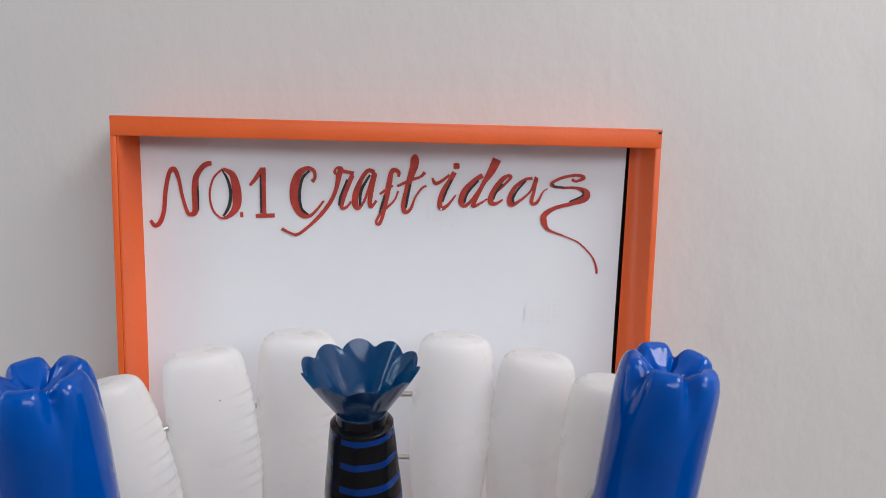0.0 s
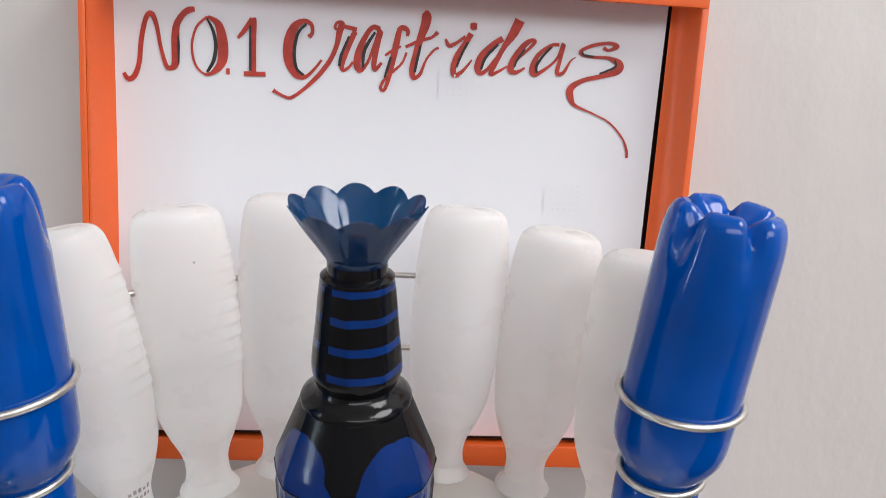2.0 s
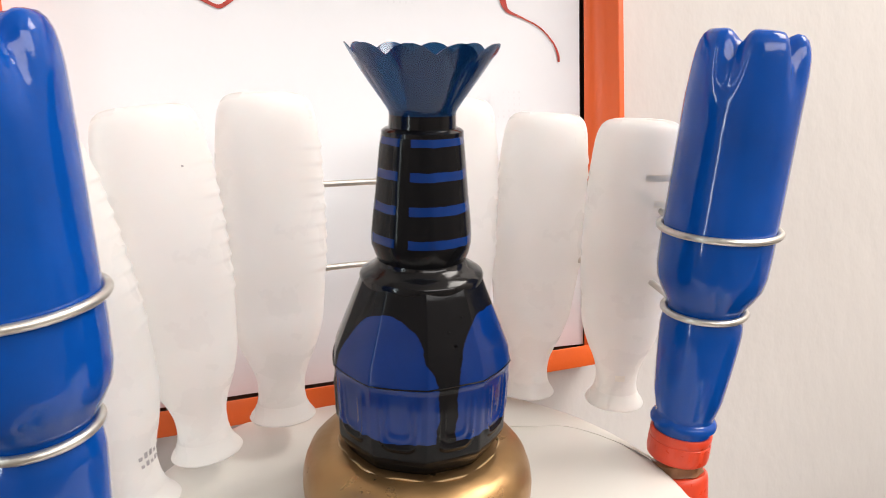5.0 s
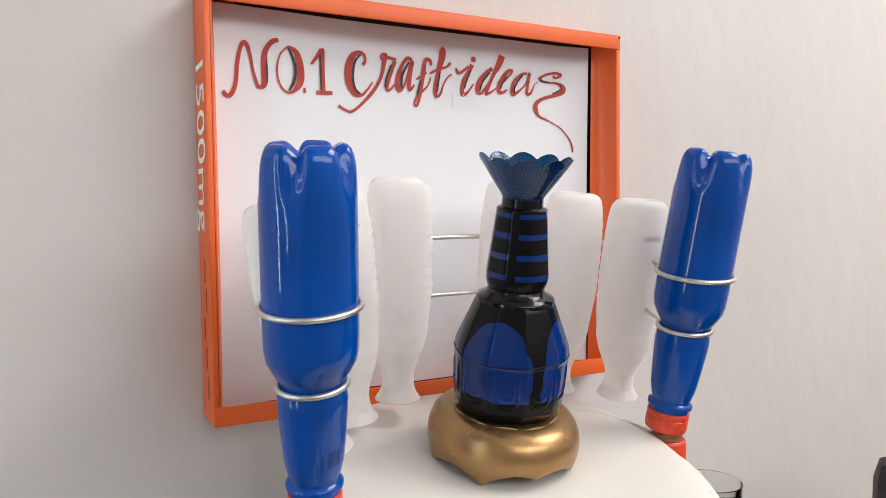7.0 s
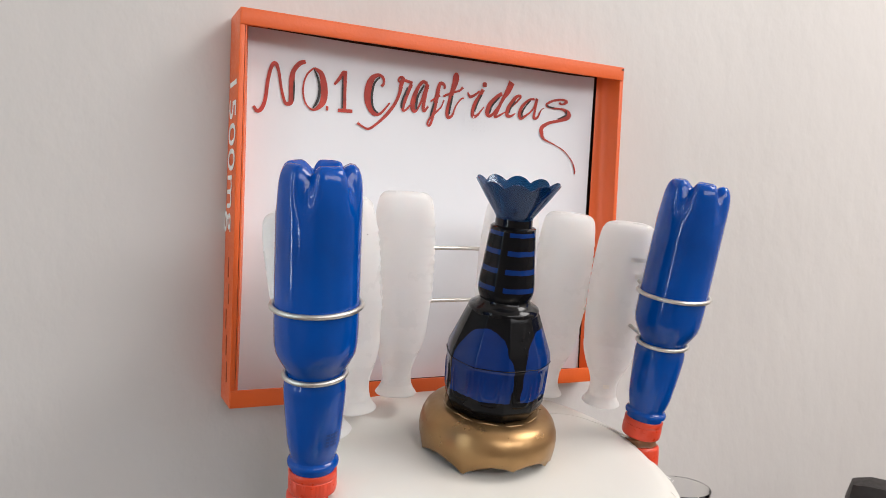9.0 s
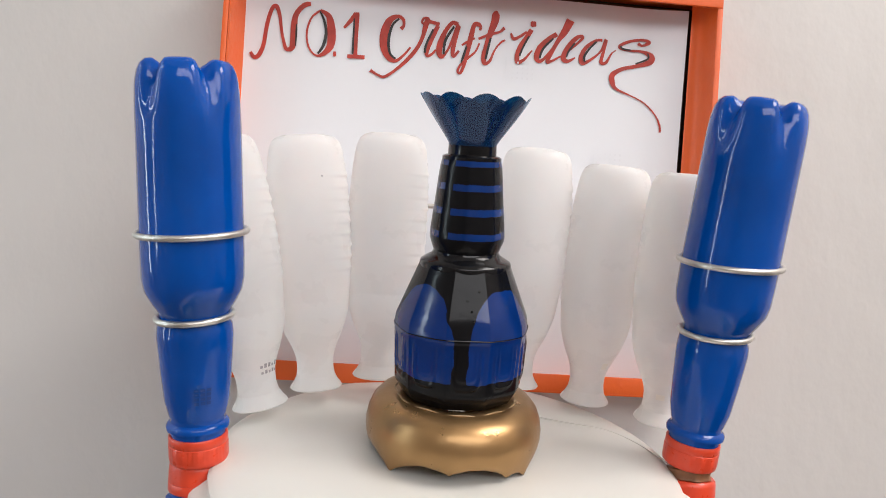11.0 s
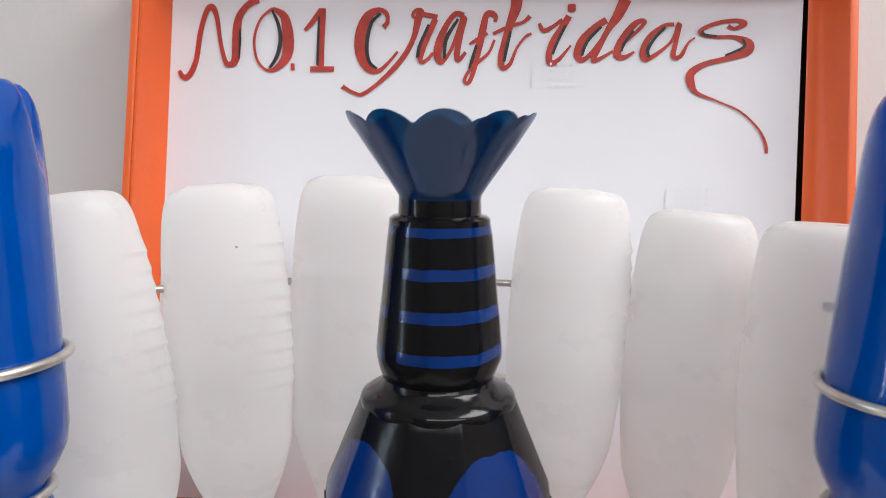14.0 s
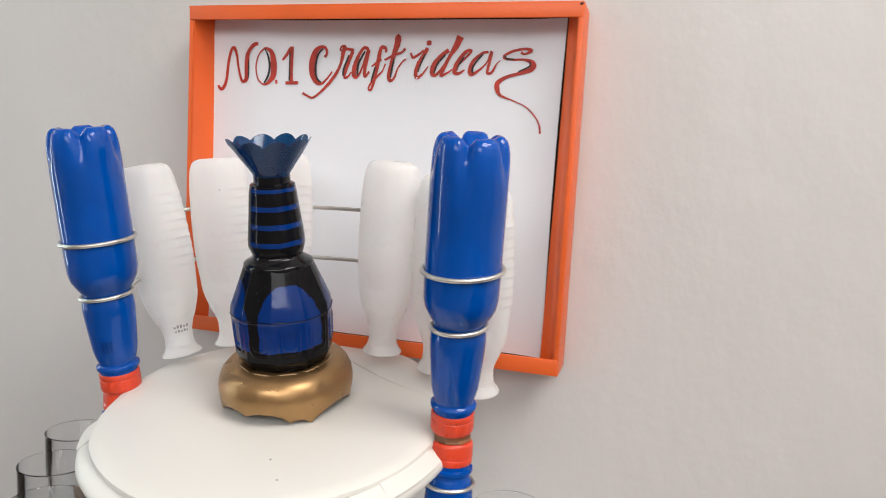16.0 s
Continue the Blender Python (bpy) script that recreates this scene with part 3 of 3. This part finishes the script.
CAP = [(0, 0), (0.0150, 0), (0.0161, 0.001), (0.0164, 0.003), (0.0164, 0.0108), (0.0160, 0.0112), (0.0163, 0.0116), (0.0163, 0.0155), (0.0158, 0.0163), (0.0148, 0.0163)]


def knurl(a, r, z):
    k = 0.00007 * (1 if math.sin(60 * a) > 0 else -1) if r > 0.0155 and 0.002 < z < 0.011 else 0
    return ((r + k) * math.cos(a), (r + k) * math.sin(a), z)


def blue_bottle(m):
    t = thing("blue_bottle", "glossy blue-painted drink bottle standing on its red cap beside the board", "bottle", m, "painted blue bottles")
    part("bottle_body", lathe(BOTTLE[7:], 80, petal), BLUE, t)
    part("neck_ring", lathe(BOTTLE[:8], 64), BLUE, t)
    part("cap", lathe(CAP, 120, knurl), RED_CAP, t, "red screw cap")
    return t


LEFT_LEAN, RIGHT_LEAN = (-0.056, -0.162), (0.060, -0.180)
L2, R2 = Vector((-0.1527, 0.002, 1.0855)), Vector((0.152, 0.0085, 1.0922))
LEFT_M = Matrix.Translation(L2) @ lean(*LEFT_LEAN) @ Matrix.Translation((0, 0, -0.0847)) @ pose(0, 0, 0, 0, 0, 20)
RIGHT_M = Matrix.Translation(R2) @ lean(*RIGHT_LEAN) @ Matrix.Translation((0, 0, -0.0847)) @ pose(0, 0, 0, 0, 0, 62)
left_bottle = blue_bottle(LEFT_M)
right_bottle = copy_thing(left_bottle, RIGHT_M)


# print that shows darkly through the paint
bm = bmesh.new()
for j in range(4):
    for k in range(3):
        a0, z0 = math.radians(-101 + 10 * k), 0.0385 + 0.0026 * j
        ring_ = [bm.verts.new(((0.01845 + 0.115 * (z - 0.0385)) * math.cos(a), (0.01845 + 0.115 * (z - 0.0385)) * math.sin(a), z)) for z, a in ((z0, a0), (z0, a0 + 0.13), (z0 + 0.0018, a0 + 0.13), (z0 + 0.0018, a0))]
        bm.faces.new(ring_)
tagged(part("small_print", bm, DEEP_BLUE, left_bottle, "dark print under the blue paint", smooth=0), kind="stuff")


# bottles below, neck upwards, that carry the board; their caps are glued to the caps above
def lower_bottle(m):
    t = thing("blue_bottle", "glossy blue-painted drink bottle standing upright under the board", "bottle", m, "painted blue bottles")
    part("bottle_body", lathe([(r, 0.219 - z) for r, z in reversed(BOTTLE[7:])], 64), BLUE, t)
    part("neck_ring", lathe([(r, 0.219 - z) for r, z in reversed(BOTTLE[:8])], 64), BLUE, t)
    part("cap", lathe([(r, 0.220 - z * 1.05) for r, z in reversed(CAP)], 90), RED_CAP, t, "red screw cap glued to the cap above")
    part("loop", tube([(0.0186 * math.cos(a), 0.0186 * math.sin(a), 0.186) for a in (2 * math.pi * k / 40 for k in range(40))], 0.0016, 8, True), WIRE, t, "silver wire loop")
    return t


lower = lower_bottle(pose(-0.1485, 0.0185, 0.7806))
copy_thing(lower, pose(0.1475, 0.0240, 0.7806))
glue = thing("glue_lump", "brown dried glue between two red bottle caps", "glue", pose(0.1475, 0.0240, 1.0000))
part("lump", lathe([(0, 0), (0.0125, 0.0), (0.0140, 0.0012), (0.0132, 0.0030), (0.0143, 0.0052), (0.0125, 0.0068), (0, 0.0070)], 40,
                   lambda a, r, z: ((r + 0.0008 * math.sin(5 * a + 300 * z)) * math.cos(a), (r + 0.0006 * math.sin(7 * a)) * math.sin(a), z - 0.18 * r * math.sin(a) * (z > 0.004))), BROWN_GLUE, glue)
base = thing("base_board", "white round lower board on the table", "board", pose(0.004, -0.060, 0.7606))
part("board", lathe([(0, 0), (0.26, 0), (0.262, 0.003), (0.262, 0.017), (0.26, 0.02), (0, 0.02)], 64), BOARD, base)

# ---- milk-white bottles on the two wires ----
WHITE_FORM = [(0.0124, 0.014), (0.0128, 0.0215), (0.0150, 0.0290), (0.0186, 0.037), (0.0218, 0.0455), (0.0243, 0.0545), (0.0262, 0.065), (0.0277, 0.079), (0.0285, 0.092), (0.0288, 0.105), (0.0288, 0.118),
              (0.0285, 0.132), (0.0279, 0.146), (0.0269, 0.158), (0.0257, 0.167), (0.0238, 0.1730), (0.0205, 0.1766), (0.0155, 0.1782)]
WHITE_FORM = [(r * (0.975 if z > 0.06 else 1), z) for r, z in WHITE_FORM]
WHITE = [(0.0170, 0), (0.0177, 0.0009), (0.0170, 0.0024), (0.0150, 0.0050), (0.0132, 0.0090)] + smooth_line(WHITE_FORM, 14) + [(0.0075, 0.1783), (0, 0.1783)]


def flat_bottle(side):
    def shape(a, r, z):
        k = min(1, max(0, (z - 0.012) / 0.05))
        flat = 1 - 0.30 * k
        rib = 0
        if 0.082 < z < 0.156:
            # finger grips towards one edge of the broad face, each with a sharp lower ledge
            w = max(0, math.cos(a + math.radians(22 if side > 0 else 0))) ** (6 if side > 0 else 9)
            u = ((z - 0.082) / 0.0082) % 1
            rib = 0.0011 * w * (u / 0.25 if u < 0.25 else (1 - u) / 0.75) ** 1.3
        return ((r + rib) * math.cos(a), (r + rib) * flat * math.sin(a), z * 0.972)
    return shape


def white_bottle(m, side):
    t = thing("white_bottle", "milk-white plastic bottle with grip ribs hanging upside down on wires", "bottle", m, "white bottles on the wires")
    part("bottle_body", lathe(WHITE[4:], 56, flat_bottle(side)), MILKY, t)
    part("mouth_rim", lathe(WHITE[:5], 56, flat_bottle(side)), MILKY, t)
    return t


def wire_z(y, low):
    return (1.0905 if low else 1.137) + 0.215 * (y + 0.005)


def patch(name, a0, a1, z0, z1, side, mat, parent, label):
    """A thin mark that follows the bottle's skin."""
    bm = bmesh.new()
    shape = flat_bottle(side)
    grid = []
    for i in range(5):
        z = z0 + (z1 - z0) * i / 4
        k = max(range(len(WHITE) - 1), key=lambda n: WHITE[n][1] <= z and n)
        (ra, za), (rb, zb) = WHITE[k], WHITE[k + 1]
        r = ra + (rb - ra) * (z - za) / max(1e-6, zb - za) + 0.0005
        grid.append([bm.verts.new(shape(math.radians(a0 + (a1 - a0) * j / 6), r, z)) for j in range(7)])
    for p, q in zip(grid, grid[1:]):
        for j in range(6):
            bm.faces.new((p[j], p[j + 1], q[j + 1], q[j]))
    return part(name, bm, mat, parent, label)


# place of the mouth and of the base above it, turn, side of the grips
for i, (mouth, top, turn, side) in enumerate((
        ((-0.1224, 0.0635, 1.0242), (-0.1605, 0.0500, 1.1975), 24, 1), ((-0.0901, 0.0975, 1.0314), (-0.1085, 0.0872, 1.2066), 14, 1), ((-0.0484, 0.1120, 1.0385), (-0.0485, 0.1040, 1.2095), 5, 1),
        ((0.0520, 0.1157, 1.0365), (0.0580, 0.1060, 1.2089), -4, -1), ((0.1050, 0.1140, 1.0280), (0.1130, 0.0925, 1.2035), -10, -1), ((0.1512, 0.0850, 1.0220), (0.1520, 0.0560, 1.1965), -20, -1))):
    axis = Vector(top) - Vector(mouth)
    b = white_bottle(Matrix.Translation(mouth) @ lean(axis.x / axis.z, axis.y / axis.z) @ pose(0, 0, 0, 0, 0, turn), side)
    if i == 0:
        for k in range(5):
            patch("print_bar", -88 + 11 * k, -81 + 11 * k, 0.0262, 0.0290 if k % 3 else 0.0280, side, DARK_PRINT, b, "dark stamped print")
            patch("print_bar", -86 + 11 * k, -79 + 11 * k, 0.0222, 0.0246 if k % 2 else 0.0238, side, DARK_PRINT, b, "dark stamped print")
    if i == 1:
        patch("speck", -76, -73.5, 0.1483, 0.1493, side, DARK_PRINT, b, "tiny dark speck")
    if i == 4:
        patch("stain", -62, -44, 0.028, 0.033, side, STAIN, b, "brownish smudge")
    if i == 5:
        patch("stain", -92, -60, 0.145, 0.149, side, STAIN, b, "brownish smudge")
        patch("stain", -80, -52, 0.130, 0.134, side, STAIN, b, "brownish smudge")
        patch("stain", -110, -84, 0.0185, 0.0225, side, STAIN, b, "brownish smudge")

for low in (False, True):
    lc = L2 if low else LEFT_M @ Vector((0, 0, 0.1318))
    rc = R2 if low else RIGHT_M @ Vector((0, 0, 0.1278))
    ring = 0.0203 if low else 0.0290
    w = thing("wire", "silver aluminium wire looped round both blue bottles", "wire", pose(0, 0, 0), "wires")
    for c, ln, sx in ((lc, LEFT_LEAN, -1), (rc, RIGHT_LEAN, 1)):
        pts = []
        for k in range(48):
            a = 2 * math.pi * k / 48
            p = lean(ln[0] * 0.6, ln[1] * 0.8) @ Vector((ring * math.cos(a), ring * math.sin(a), 0.0016 * math.sin(a + 1.0)))
            pts.append(c + p)
        part("loop", tube(pts, 0.0018, 10, True), WIRE, w)
    knots = [lc + Vector((0.0, ring, 0)), (-0.142, 0.064), (-0.1015, 0.094), (-0.0485, 0.1135), (0.008, 0.119), (0.057, 0.116), (0.1095, 0.101), (0.150, 0.072), rc + Vector((0, ring, 0))]
    knots = [tuple(k) if len(k) == 3 else (*k, wire_z(k[1], low)) for k in knots]
    part("rod", tube(smooth_line(knots, 8), 0.0018, 10), WIRE, w)

# ---- the vase of painted bottles on its gold foot ----
GX, GY = -0.0003, 0.0385
gold = thing("gold_foot", "gold-painted cut bottle base with a scalloped edge under the vase", "base", Matrix.Translation((GX, GY, disc_z(GY))) @ lean(0, -SLOPE))


# angle and height of the teeth left standing along the cut edge
TEETH = [(-138, 0.0), (-97, 0.0068), (-58, 0.0034), (-40, 0.0), (14, 0.001), (70, 0.0), (118, 0.0012), (172, 0.0), (222, 0.0)]


def scallop(a, r, z):
    if z < 0.012:
        d = math.degrees(a)
        d = d - 360 if d > 222 else d
        edge = 0.0
        for (a0, h0), (a1, h1) in zip(TEETH, TEETH[1:]):
            if a0 <= d <= a1:
                u = (d - a0) / (a1 - a0)
                edge = h0 + (h1 - h0) * u + 0.00015 * (a1 - a0) * max(0.0, math.sin(math.pi * u)) ** 0.75
        edge += 0.0003 * math.sin(29 * a) * math.sin(7 * a)
        z += edge * (1 - z / 0.012)
    return (r * math.cos(a), 1.05 * r * math.sin(a), z)


GOLD_OUT = [(0.0518, 0), (0.0525, 0.003), (0.0532, 0.008), (0.0538, 0.0140), (0.0538, 0.0190), (0.0529, 0.0240), (0.0507, 0.0295), (0.0472, 0.0335), (0.0424, 0.0358), (0.0385, 0.0362), (0.0368, 0.0362), (0.0345, 0.0358), (0.0290, 0.0356)]
part("shell", lathe(GOLD_OUT + [(r - 0.0011, z - 0.0005 * (z > 0.02)) for r, z in reversed(GOLD_OUT)], 160, scallop, cap=False), GOLD, gold)
part("glue_bead", tube([((0.0368 + 0.0005 * math.sin(9 * a) + 0.0004 * math.sin(23 * a)) * math.cos(a), (0.0368 + 0.0006 * math.sin(7 * a)) * 1.05 * math.sin(a), 0.0361 + 0.0005 * math.sin(11 * a)) for a in (2 * math.pi * k / 120 for k in range(120))], 0.0005, 7, True), GLUE, gold, "dried glue bead")

VASE = Matrix.Translation((0.0005, 0.0312, 1.0445)) @ lean(-0.022, -0.178)
vase = thing("bottle_vase", "blue and black painted vase of cut bottles with flared top", "vase", VASE)


def soft_flats(a, r, z):
    """Eight soft flats round the neck bottle."""
    q = (a * 8 / (2 * math.pi) + 0.2) % 1 - 0.5
    k = 1 - 0.035 * (1 - (2 * abs(q)) ** 2) if 0.095 < z < 0.14 else 0.985
    return (1.025 * r * k * math.cos(a), 1.025 * r * k * math.sin(a), z)


def facets(a, r, z):
    """Ten soft flats round the lower bottle, with a pressed panel on each."""
    n = 10
    q = (a * n / (2 * math.pi)) % 1 - 0.5
    k = 0.4 + 0.6 * math.cos(math.pi / n) / math.cos(2 * math.pi * q / n)
    if 0.010 < z < 0.040:
        # a pressed rounded frame, open towards the top
        u, v = abs(q) / 0.34, max(0.0, (0.0285 - z) / 0.0135)
        d = (u ** 4 + v ** 4) ** 0.25
        k += 0.026 * (math.exp(-((d - 0.95) / 0.10) ** 2) + 0.6 * math.exp(-((d - 0.62) / 0.08) ** 2)) * min(1, (0.040 - z) / 0.006)
    return (r * k * math.cos(a), r * k * math.sin(a), z)


prof = [(0, 0.0), (0.030, 0.0), (0.0345, 0.0015), (0.0362, 0.0045), (0.0375, 0.0078)]
prof += [(0.0382 + 0.0014 * k / 32, 0.010 + 0.0315 * k / 32) for k in range(33)]
prof += [(0.0399, 0.0425), (0.0401, 0.0435), (0.0398, 0.0445), (0.0390, 0.0500), (0.0366, 0.0560), (0.0342, 0.0620), (0.0322, 0.0670), (0.0302, 0.0720), (0.0282, 0.0770), (0.0268, 0.0806), (0.0258, 0.0822), (0.0232, 0.0835), (0.020, 0.0845), (0, 0.0845)]
prof = [(r * (1.018 if 0.005 < z < 0.083 else 1), z) for r, z in prof]
part("lower_bottle", lathe(prof, 320, facets), PANELS, vase, "blue panels on black gloss paint", smooth=60)
# a cut edge of plastic that stands off at the seam
seam_line = []
for k in range(120):
    a = 2 * math.pi * k / 120
    x, y, z = facets(a, 0.0408 + 0.00012 * math.sin(5 * a), 0.0437)
    seam_line.append((x, y, z + 0.0005 * math.sin(3 * a)))
part("seam", tube(seam_line, 0.00034, 6, True), BLACK_GLOSS, vase)
# drops of paint that dried on the black run
for deg, z, size in ((-92, 0.0655, 0.0006), (-88, 0.0600, 0.0007), (-86, 0.0548, 0.0006), (-80, 0.0705, 0.0005)):
    rad = 0.0401 - 0.390 * (z - 0.0500)
    drop = part("paint_drop", lathe([(0, -0.4), (0.9, -0.3), (1.0, 0.1), (0.7, 0.6), (0, 0.85)], 10), BLACK_GLOSS, vase)
    drop.matrix_local = Matrix.Translation(facets(radians(deg), rad, z)) @ pose(0, 0, 0, 60, 0, deg + 90) @ Matrix.Scale(size, 4)
part("collar", lathe([(0.0270, 0.0786), (0.0273, 0.0812), (0.0267, 0.0826), (0.0236, 0.0846), (0.0208, 0.0862), (0.0196, 0.0880), (0.0192, 0.0900)], 72), BLACK_GLOSS, vase, "black glossy collar")
part("neck_bottle", lathe([(0.0180, 0.0855), (0.0191, 0.0882), (0.0205, 0.0920), (0.0216, 0.0955), (0.0218, 0.0980), (0.0216, 0.1010), (0.0208, 0.1095), (0.0198, 0.1180), (0.0187, 0.1300), (0.0178, 0.1385), (0.0172, 0.1420)], 96, soft_flats), BANDS, vase, "blue bands on black gloss paint")
part("lip", lathe([(0.0164, 0.1412), (0.0173, 0.1420), (0.0173, 0.1438), (0.0160, 0.1448), (0.0142, 0.1452), (0.0140, 0.1500), (0.0140, 0.1525)], 64), BLACK_GLOSS, vase, "black glossy neck ring")


def flare(a, r, z):
    k = max(0, (z - 0.151) / 0.0252)
    n = 10
    c = 2 * abs(math.cos(n * (a - 1.65) / 2)) ** 0.8 - 1
    rr = r * (1 + 0.035 * k * c) - 0.0018 * k * k
    return (rr * math.cos(a), rr * math.sin(a), z + 0.0022 * k ** 4 * c)


fl = [(0.0140, 0.1505)] + [(0.0140 + 0.0188 * (k / 10) ** 1.08, 0.1515 + 0.0252 * k / 10) for k in range(11)]
bm = lathe(fl + [(r - 0.0006, z) for r, z in reversed(fl)], 144, flare, cap=False)
part("flared_top", bm, FILM, vase, "scalloped see-through blue plastic flare", smooth=60)

# ---- tall glasses on the lower board ----
def tumbler(m):
    t = thing("tumbler", "clear tall drinking glass standing on the lower board", "glass", m, "glasses round the lower board")
    ob = part("glass_wall", lathe([(0, 0), (0.022, 0), (0.0235, 0.002), (0.0268, 0.1742), (0.0272, 0.1760), (0.0266, 0.1766), (0.0257, 0.1755), (0.0222, 0.008), (0, 0.006)], 48), GLASS, t)
    ob.visible_shadow = False
    return t


glass = tumbler(pose(-0.192, 0.014, 0.7807))
for x, y in ((0.195, 0.022), (-0.156, -0.049), (-0.109, -0.103), (0.167, -0.034), (0.116, -0.098)):
    copy_thing(glass, pose(x, y, 0.7807))

# ---- dark chair by the wall ----
chair = thing("chair", "dark brown vinyl chair standing against the wall", "chair", pose(0.311, -0.015, 0.0, 0, 0, -62))
bm = box((0.02, -0.045, 0.52), (0.44, 0.0, 0.936), 0.022)
for v in bm.verts:
    v.co.y += 0.40 * (v.co.z - 0.52)
part("backrest", bm, DARK, chair)
part("seat", box((0.02, -0.45, 0.42), (0.44, -0.05, 0.47), 0.015), DARK, chair)
for lx in (0.04, 0.42):
    for ly in (-0.43, -0.03):
        part("leg", box((lx - 0.014, ly - 0.014, 0), (lx + 0.014, ly + 0.014, 0.43 if ly < -0.1 else 0.54), 0.003), DARK, chair)
